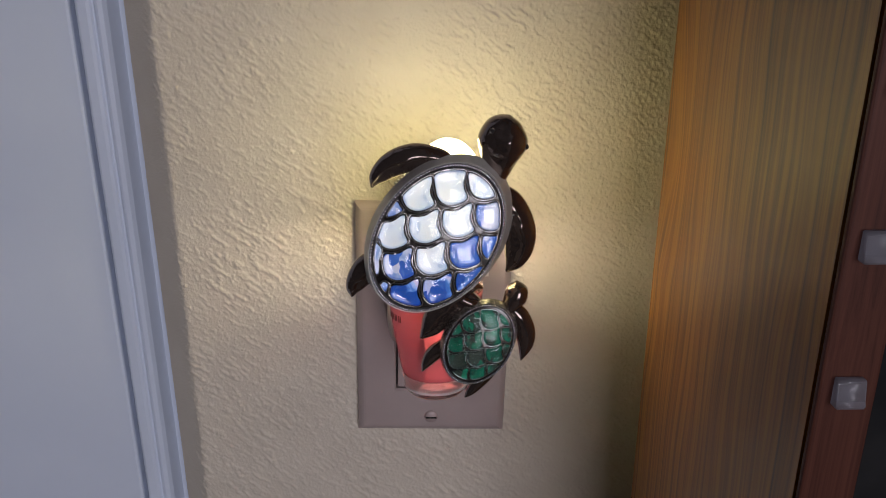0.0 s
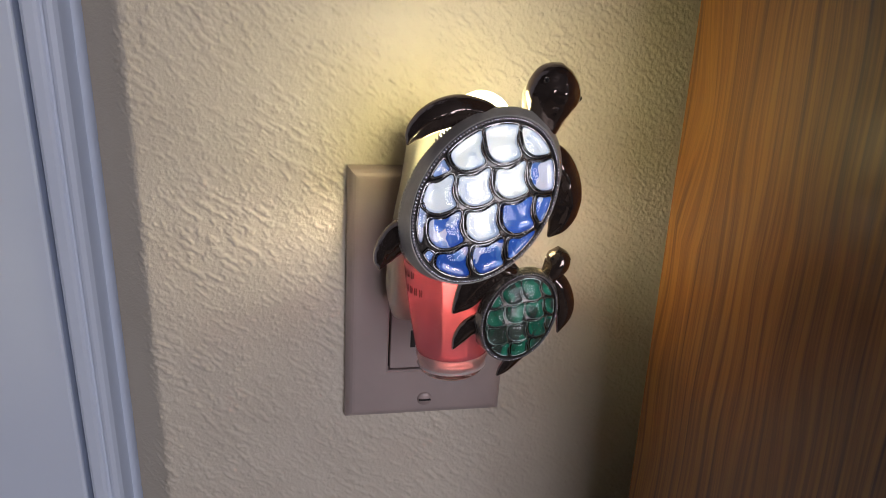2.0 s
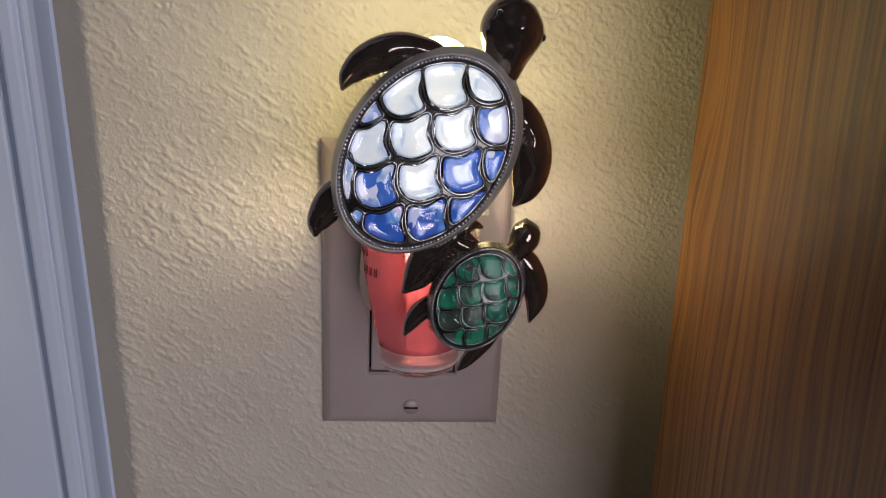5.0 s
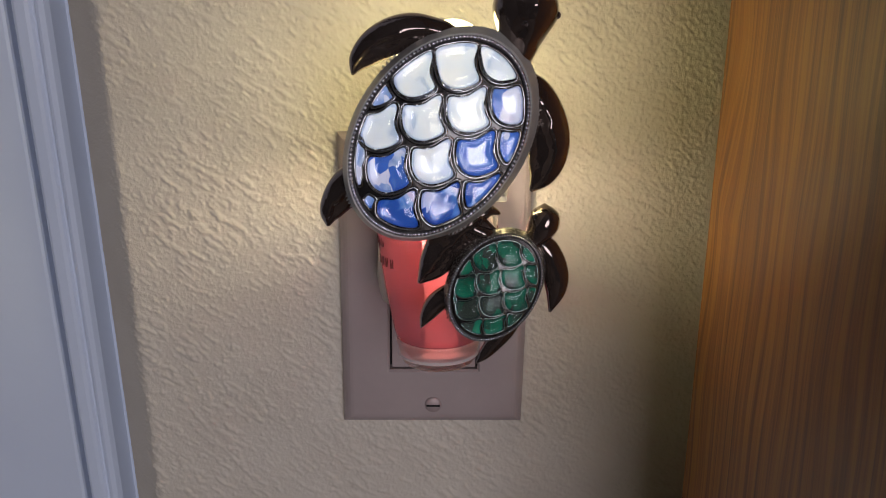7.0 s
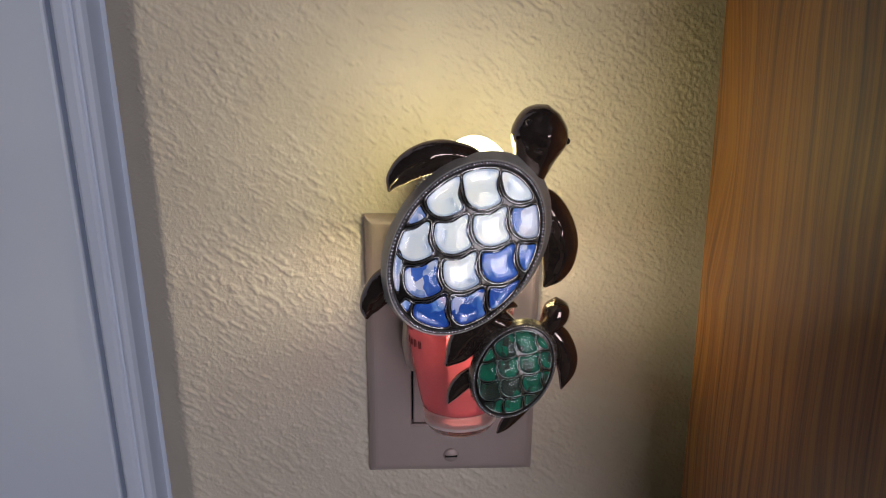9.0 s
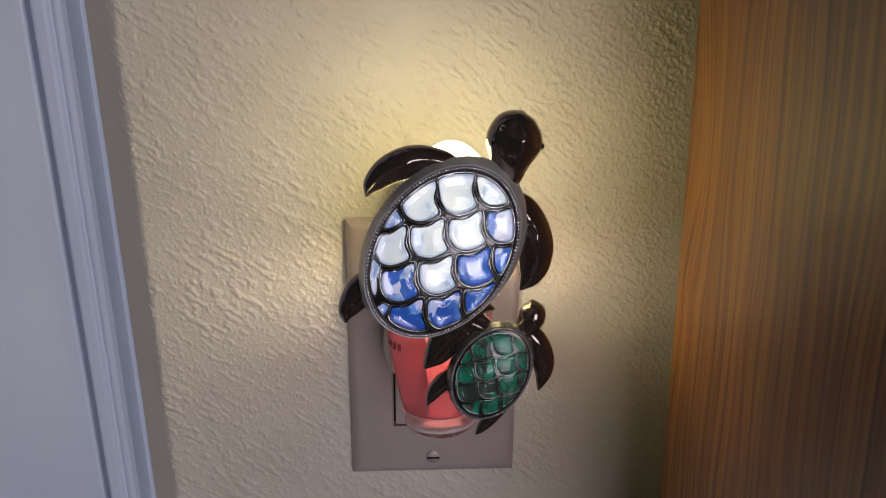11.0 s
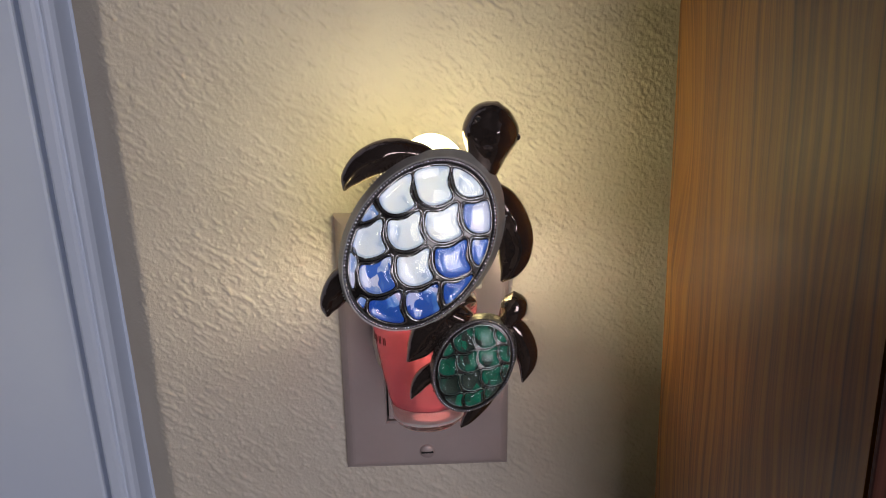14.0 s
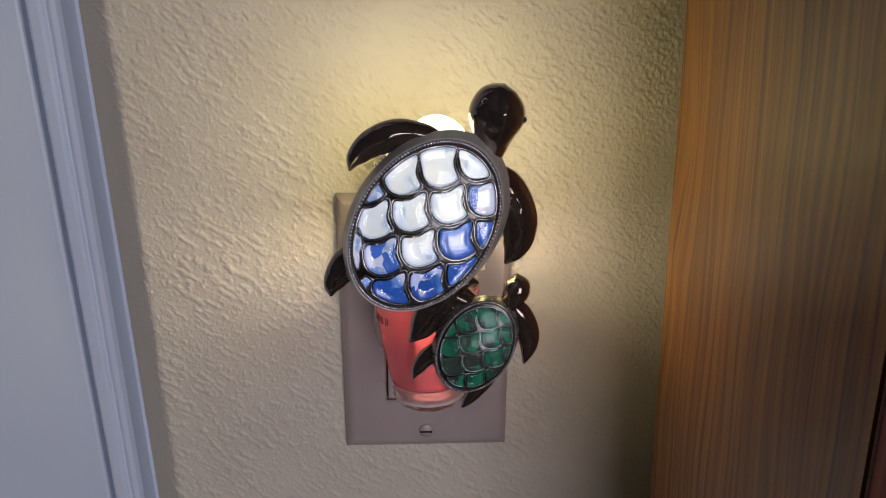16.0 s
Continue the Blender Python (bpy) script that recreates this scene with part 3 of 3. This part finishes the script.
def gem_shape(cell, a, b, size, inside, open_right=False, open_up=False):
    """Scale outline: rounded lower left, scooped by the neighbours above and to the right; cut by the shell's edge."""
    la, lb = a.length, b.length
    ua, ub = a.normalized(), b.normalized()

    def within(p):
        if not inside(p):
            return False
        d = p - cell
        x, y = d.dot(ua) / la, d.dot(ub) / lb
        h, scoop = size, 1.075 - size
        if (x / (h if x < 0 else 0.74 + open_right)) ** 2 + (y / (h if y < 0 else 0.74 + open_up)) ** 2 > 1:
            return False
        if x < -h or y < -h or x > 0.60 + 0.5 * open_right or y > 0.60 + 0.5 * open_up:
            return False
        if not open_right and math.hypot(x - 1, y) < scoop or not open_up and math.hypot(x, y - 1) < scoop:
            return False
        return True
    grid = [p for i in range(-12, 24) for j in range(-12, 24) for p in [cell + ua * (la * i / 20) + ub * (lb * j / 20)] if within(p)]
    if len(grid) < 5:
        return None
    centre = sum(grid, Vector((0, 0))) / len(grid)
    if not within(centre):
        return None
    points = []
    for i in range(44):
        s = 2 * math.pi * i / 44
        way = Vector((math.cos(s), math.sin(s)))
        lo, hi = 0.0, 0.2
        while lo < 14 and within(centre + way * (lo + 0.12)):
            lo += 0.12
        hi = lo + 0.12
        for _ in range(7):
            mid = (lo + hi) / 2
            if within(centre + way * mid):
                lo = mid
            else:
                hi = mid
        points.append(lo)
    soft = [(points[i - 1] + 2 * points[i] + points[(i + 1) % 44]) / 4 for i in range(44)]
    return centre, [centre + Vector((math.cos(2 * math.pi * i / 44), math.sin(2 * math.pi * i / 44))) * soft[i] for i in range(44)], len(grid)


def shell(owner, mid, y_mid, tilt, axes, turn, back_mid, back_y, back_scale, a, b, origin, dome, size, choose, beads, bead_size, teeth, dome_glass, bezel, side):
    """A tilted oval shell in mm: dark leading with gem scales, a beaded edge and a ribbed side."""
    T = radians(tilt)
    frame_m = Matrix(((1, 0, 0, mid[0] / 1000), (0, math.sin(T), -math.cos(T), y_mid), (0, math.cos(T), math.sin(T), 1.17 + mid[1] / 1000), (0, 0, 0, 1)))
    major = Vector((math.cos(radians(turn)), math.sin(radians(turn))))
    minor = Vector((-major.y, major.x))
    a, b, origin = Vector(a), Vector(b), Vector(origin)

    def radius(p):
        return math.hypot(p.dot(major) / axes[0], p.dot(minor) / axes[1])

    def height(p):
        return dome * (1 - min(1.0, radius(p)) ** 2)

    def place(p, n):
        return frame_m @ Vector((p.x / 1000, p.y / 1000, (height(p) + n) / 1000))

    def edge(k, n, scale):
        s = 2 * math.pi * k / n
        return major * (math.cos(s) * axes[0] * scale) + minor * (math.sin(s) * axes[1] * scale)
    limit = 1 - 1.15 / axes[1]
    def scale_at(i, j, *opened):
        return gem_shape(origin + a * i + b * j, a, b, size, lambda p: radius(p) < limit, *opened)
    tried = {(i, j): scale_at(i, j) for i in range(-5, 6) for j in range(-5, 6)}
    found = {ij for ij, g in tried.items() if g and (g[2] >= 24 or g[0].y < 0)}
    gems = [g for g in (scale_at(i, j, (i + 1, j) not in found, (i, j + 1) not in found) for i, j in sorted(found)) if g]
    # ribbed side from the beaded edge back to the larger base
    n = teeth * 4
    rings = []
    rings.append([place(edge(k, n, 0.97), -0.75) for k in range(n)])
    for f in (0.0, 0.05, 0.12, 0.45, 0.54, 0.6, 0.92, 1.0):
        ring = []
        for k in range(n):
            e = edge(k, n, 1.04)
            p = frame_m @ Vector((e.x / 1000, e.y / 1000, 0))
            q = edge(k, n, back_scale)
            back = Vector(((back_mid[0] + q.x) / 1000, back_y, 1.17 + (back_mid[1] + q.y) / 1000))
            r = p.lerp(back, f ** 0.8)
            bunch = 1.0 + 3.0 * step_up(math.sin(9 * math.pi * k / n + 1.9), 0.86, 0.97)
            swell = 0.00019 * bunch if (f > 0.55 and k % 4 in (0, 1)) else 0.0
            outward = (back - Vector((back_mid[0] / 1000, back_y, 1.17 + back_mid[1] / 1000))).normalized()
            ring.append(r + outward * (swell + 0.0010 * math.sin(math.pi * f)))
        rings.append(ring)
    body = part("shell", skin(bmesh.new(), rings, False, False), side, owner, "ribbed dark metal shell side", False)
    # leading sheet with openings under the gems
    bm = bmesh.new()
    step = min(axes) / 46
    cache = {}

    def vert(i, j):
        if (i, j) not in cache:
            p = Vector((i * step, j * step))
            if radius(p) > 1.04:
                p *= 1.04 / radius(p)
            cache[i, j] = bm.verts.new(place(p, -0.25 if radius(p) < 0.99 else -0.55))
        return cache[i, j]

    def covered(p):
        for c, outline, _ in gems:
            d = p - c
            r = d.length
            if r < 9:
                k = int(round(math.atan2(d.y, d.x) / (2 * math.pi) * 44)) % 44
                if r < (outline[k] - c).length - 0.28:
                    return True
        return False
    span = int(max(axes) / step) + 2
    for i in range(-span, span):
        for j in range(-span, span):
            p = Vector(((i + 0.5) * step, (j + 0.5) * step))
            if radius(p) < 1.08 and not covered(p):
                f = [vert(i, j), vert(i + 1, j), vert(i + 1, j + 1), vert(i, j + 1)]
                bm.faces.new(f)
    bmesh.ops.dissolve_degenerate(bm, dist=1e-7, edges=bm.edges)
    part("leading", bm, LEAD, body, "black leading between the gems")
    # beads
    bm = bmesh.new()
    for k in range(beads):
        e = edge(k, beads, 1.0)
        m = Matrix.Translation(place(e, 0.15 + 0.6 * bead_size)) @ Matrix.Scale(bead_size / 1000, 4)
        bmesh.ops.create_icosphere(bm, subdivisions=1, radius=1, matrix=m)
    part("bead_edge", bm, BEAD, body, "row of tiny metal beads", kind="stuff")
    gutter = []
    for scale, n_ in ((0.972, -0.45), (0.972, 0.12), (0.985, 0.05), (1.0, 0.0), (1.014, 0.03), (1.022, 0.16), (1.025, -0.35)):
        gutter.append([place(edge(k, 120, scale), n_) for k in range(120)])
    part("bead_gutter", skin(bmesh.new(), gutter, False, False), GUTTER, body, "blackened gutter under the beads")
    # gems and their bezels
    k_size = axes[1] / 19.1
    for c, outline, count in gems:
        bm = bmesh.new()
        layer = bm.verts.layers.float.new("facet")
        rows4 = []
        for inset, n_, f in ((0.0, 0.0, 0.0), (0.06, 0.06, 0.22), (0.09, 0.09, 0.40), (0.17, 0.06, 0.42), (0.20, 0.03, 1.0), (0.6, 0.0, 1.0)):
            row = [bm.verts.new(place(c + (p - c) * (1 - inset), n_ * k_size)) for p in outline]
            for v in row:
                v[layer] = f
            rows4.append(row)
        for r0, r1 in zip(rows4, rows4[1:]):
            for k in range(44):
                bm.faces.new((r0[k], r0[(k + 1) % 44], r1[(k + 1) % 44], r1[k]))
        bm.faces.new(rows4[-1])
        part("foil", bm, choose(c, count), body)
        bm = bmesh.new()
        skin(bm, [[place(c + (p - c) * (1 - inset), n_ * k_size) for p in outline] for inset, n_ in ((0.6, 0.14), (0.02, 0.14), (0.0, 0.35), (0.03, 0.72), (0.09, 1.0), (0.18, 1.16), (0.24, 1.12), (0.45, 1.3), (0.75, 1.42))])
        part("gem", bm, dome_glass, body).visible_shadow = False
        bm = bmesh.new()
        tube = []
        for k in range(44):
            d = (outline[k] - c).normalized()
            tube.append([place(outline[k] + d * (0.25 + 0.36 * math.cos(s)) * k_size, (0.30 + 0.42 * math.sin(s)) * k_size) for s in (0, 1.05, 2.09, 3.14, 4.19, 5.24)])
        rows6 = [[bm.verts.new(p) for p in ring] for ring in tube]
        for k in range(44):
            for i in range(6):
                bm.faces.new((rows6[k][i], rows6[(k + 1) % 44][i], rows6[(k + 1) % 44][(i + 1) % 6], rows6[k][(i + 1) % 6]))
        part("bezel", bm, bezel, body)
    return body


def eyeball(owner, x, y, z, r):
    """A bead of an eye in a raised socket ring."""
    bm = bmesh.new()
    bmesh.ops.create_uvsphere(bm, u_segments=14, v_segments=8, radius=r)
    bmesh.ops.translate(bm, vec=(x, y, z), verts=bm.verts)
    part("eye", bm, GUTTER, owner)
    bm = bmesh.new()
    rings = []
    for k in range(20):
        a = 2 * math.pi * k / 20
        rings.append([Vector((x + math.cos(a) * r * (1.2 + 0.28 * math.cos(c)), y + r * 0.25 - math.sin(c) * r * 0.3, z + math.sin(a) * r * (1.2 + 0.28 * math.cos(c)))) for c in (0, 1.05, 2.09, 3.14, 4.19, 5.24)])
    skin(bm, rings + rings[:1], False, False)
    bmesh.ops.remove_doubles(bm, verts=bm.verts, dist=1e-7)
    part("eye_socket", bm, GUNMETAL, owner)


BASE = -0.0745
big = thing("large_turtle_ornament", (0.0, BASE, 1.17), "glossy gunmetal turtle ornament with blue and clear gem shell", "ornament")
bm = limb(bmesh.new(), [(20.5, 18, 8), (21.3, 22.5, 11), (22.4, 29.0, 16.6), (23.4, 34.0, 14.6), (24.4, 37.2, 8.5), (24.9, 38.6, 0.5)], 13, BASE, 44, 44, 0.0, 0.14, 0.7)
head_part = part("head", bm, GUNMETAL, big, "glossy dark metal head")
eyeball(head_part, 0.0186, BASE - 0.0062, 1.17 + 0.0345, 0.0007)
eyeball(head_part, 0.0300, BASE - 0.0032, 1.17 + 0.0285, 0.0007)
FLIPPERS = (
    [(4, 23, 6), (0.5, 24.4, 7), (-6.7, 24.6, 9.5), (-14.0, 22.2, 9.0), (-19.2, 18.0, 6.0), (-21.4, 14.2, 0.8)],
    [(21, 12, 8), (25.0, 8.0, 11), (28.2, 1.5, 12), (29.6, -5.3, 11), (28.2, -12.0, 8), (25.2, -16.9, 1.0)],
    [(-20, -12.5, 10), (-23.5, -15.2, 10.4), (-26.6, -18.5, 8.6), (-28.8, -22.4, 5.8), (-29.5, -25.8, 1)],
    [(12, -23, 12), (6, -29, 12), (1.9, -33.0, 11), (-1.7, -38.2, 8), (-5.3, -42.6, 1.2)],
)
for controls, sunk in zip(FLIPPERS, (0.42, -0.4, 0.35, 0.45)):
    part("flipper", limb(bmesh.new(), controls, 6.5, BASE, 44, 44, 0.06, sunk), GUNMETAL, big)


def choose_blue(c, count):
    dx, dy = c.x + 0.5, c.y - 7.0
    along, across = 0.602 * dx + 0.799 * dy, 0.799 * dx - 0.602 * dy
    inner = math.hypot(along / 19.0, across / 10.3) < 1
    if inner:
        return GEM_PALE
    if c.y > 14:
        return GEM_PALE
    return GEM_MIX if c.x * (c.x + 6) > 0 and c.y > -9 else GEM_BLUE


shell(big, (0.5, 0.2), -0.0872, 12.3, (26.4, 19.1), 53.0, (1.2, -2.0), BASE, 1.14, (10.8, 1.9), (-2.1, 10.4), (-4.0, 3.6), 2.2, 0.475, choose_blue, 146, 0.52, 150, DOME, BEZEL, RIM)

small = thing("small_turtle_ornament", (0.0155, BASE, 1.13), "small dark metal turtle ornament with a green gem shell", "ornament")
bm = limb(bmesh.new(), [(25.0, -33, 5), (26.5, -30, 6), (28.8, -26.0, 8.6), (29.0, -22.5, 7.0), (29.0, -20.3, 0.4)], 8, BASE, 16, 16)
head_part = part("head", bm, GUNMETAL, small, "glossy dark metal head")
eyeball(head_part, 0.0262, BASE - 0.0035, 1.17 - 0.0232, 0.0006)
eyeball(head_part, 0.0318, BASE - 0.0030, 1.17 - 0.0240, 0.0006)
for controls in (
    [(27, -31, 5), (29.9, -33.4, 7), (32.4, -39.4, 7.6), (33.0, -45.3, 6), (31.5, -51.9, 0.8)],
    [(6, -45.0, 6), (3.3, -46.2, 6.6), (-0.4, -48.6, 6), (-3.1, -52.4, 4.2), (-4.9, -56.0, 0.7)],
    [(20, -54, 7), (18.4, -57.2, 6.5), (15.6, -61.4, 5), (12.8, -65.0, 3.2), (11.0, -67.2, 0.7)],
    [(9, -31, 4), (7, -27.5, 5), (9.5, -24, 5), (14, -22.2, 3.5), (17, -23, 1)],
):
    part("flipper", limb(bmesh.new(), controls, 4.2, BASE, 20, 20, 0.1), GUNMETAL, small)
part("link", limb(bmesh.new(), [(7.5, -25.0, 3.0), (10.5, -27.0, 4.4), (14.0, -28.6, 4.0), (17.5, -31.0, 3.0)], 5.5, BASE, 20, 20), GUNMETAL, small, "short metal link to the larger turtle")
shell(small, (15.4, -41.8), -0.0815, 12.3, (15.1, 11.3), 57.0, (15.6, -42.2), BASE, 1.03, (6.5, 1.1), (-0.8, 6.1), (4.6, 2.6), 1.6, 0.465, lambda c, n: GEM_GREEN, 112, 0.31, 70, DOME_GREEN, SMALL_BEZEL, SMALL_RIM)
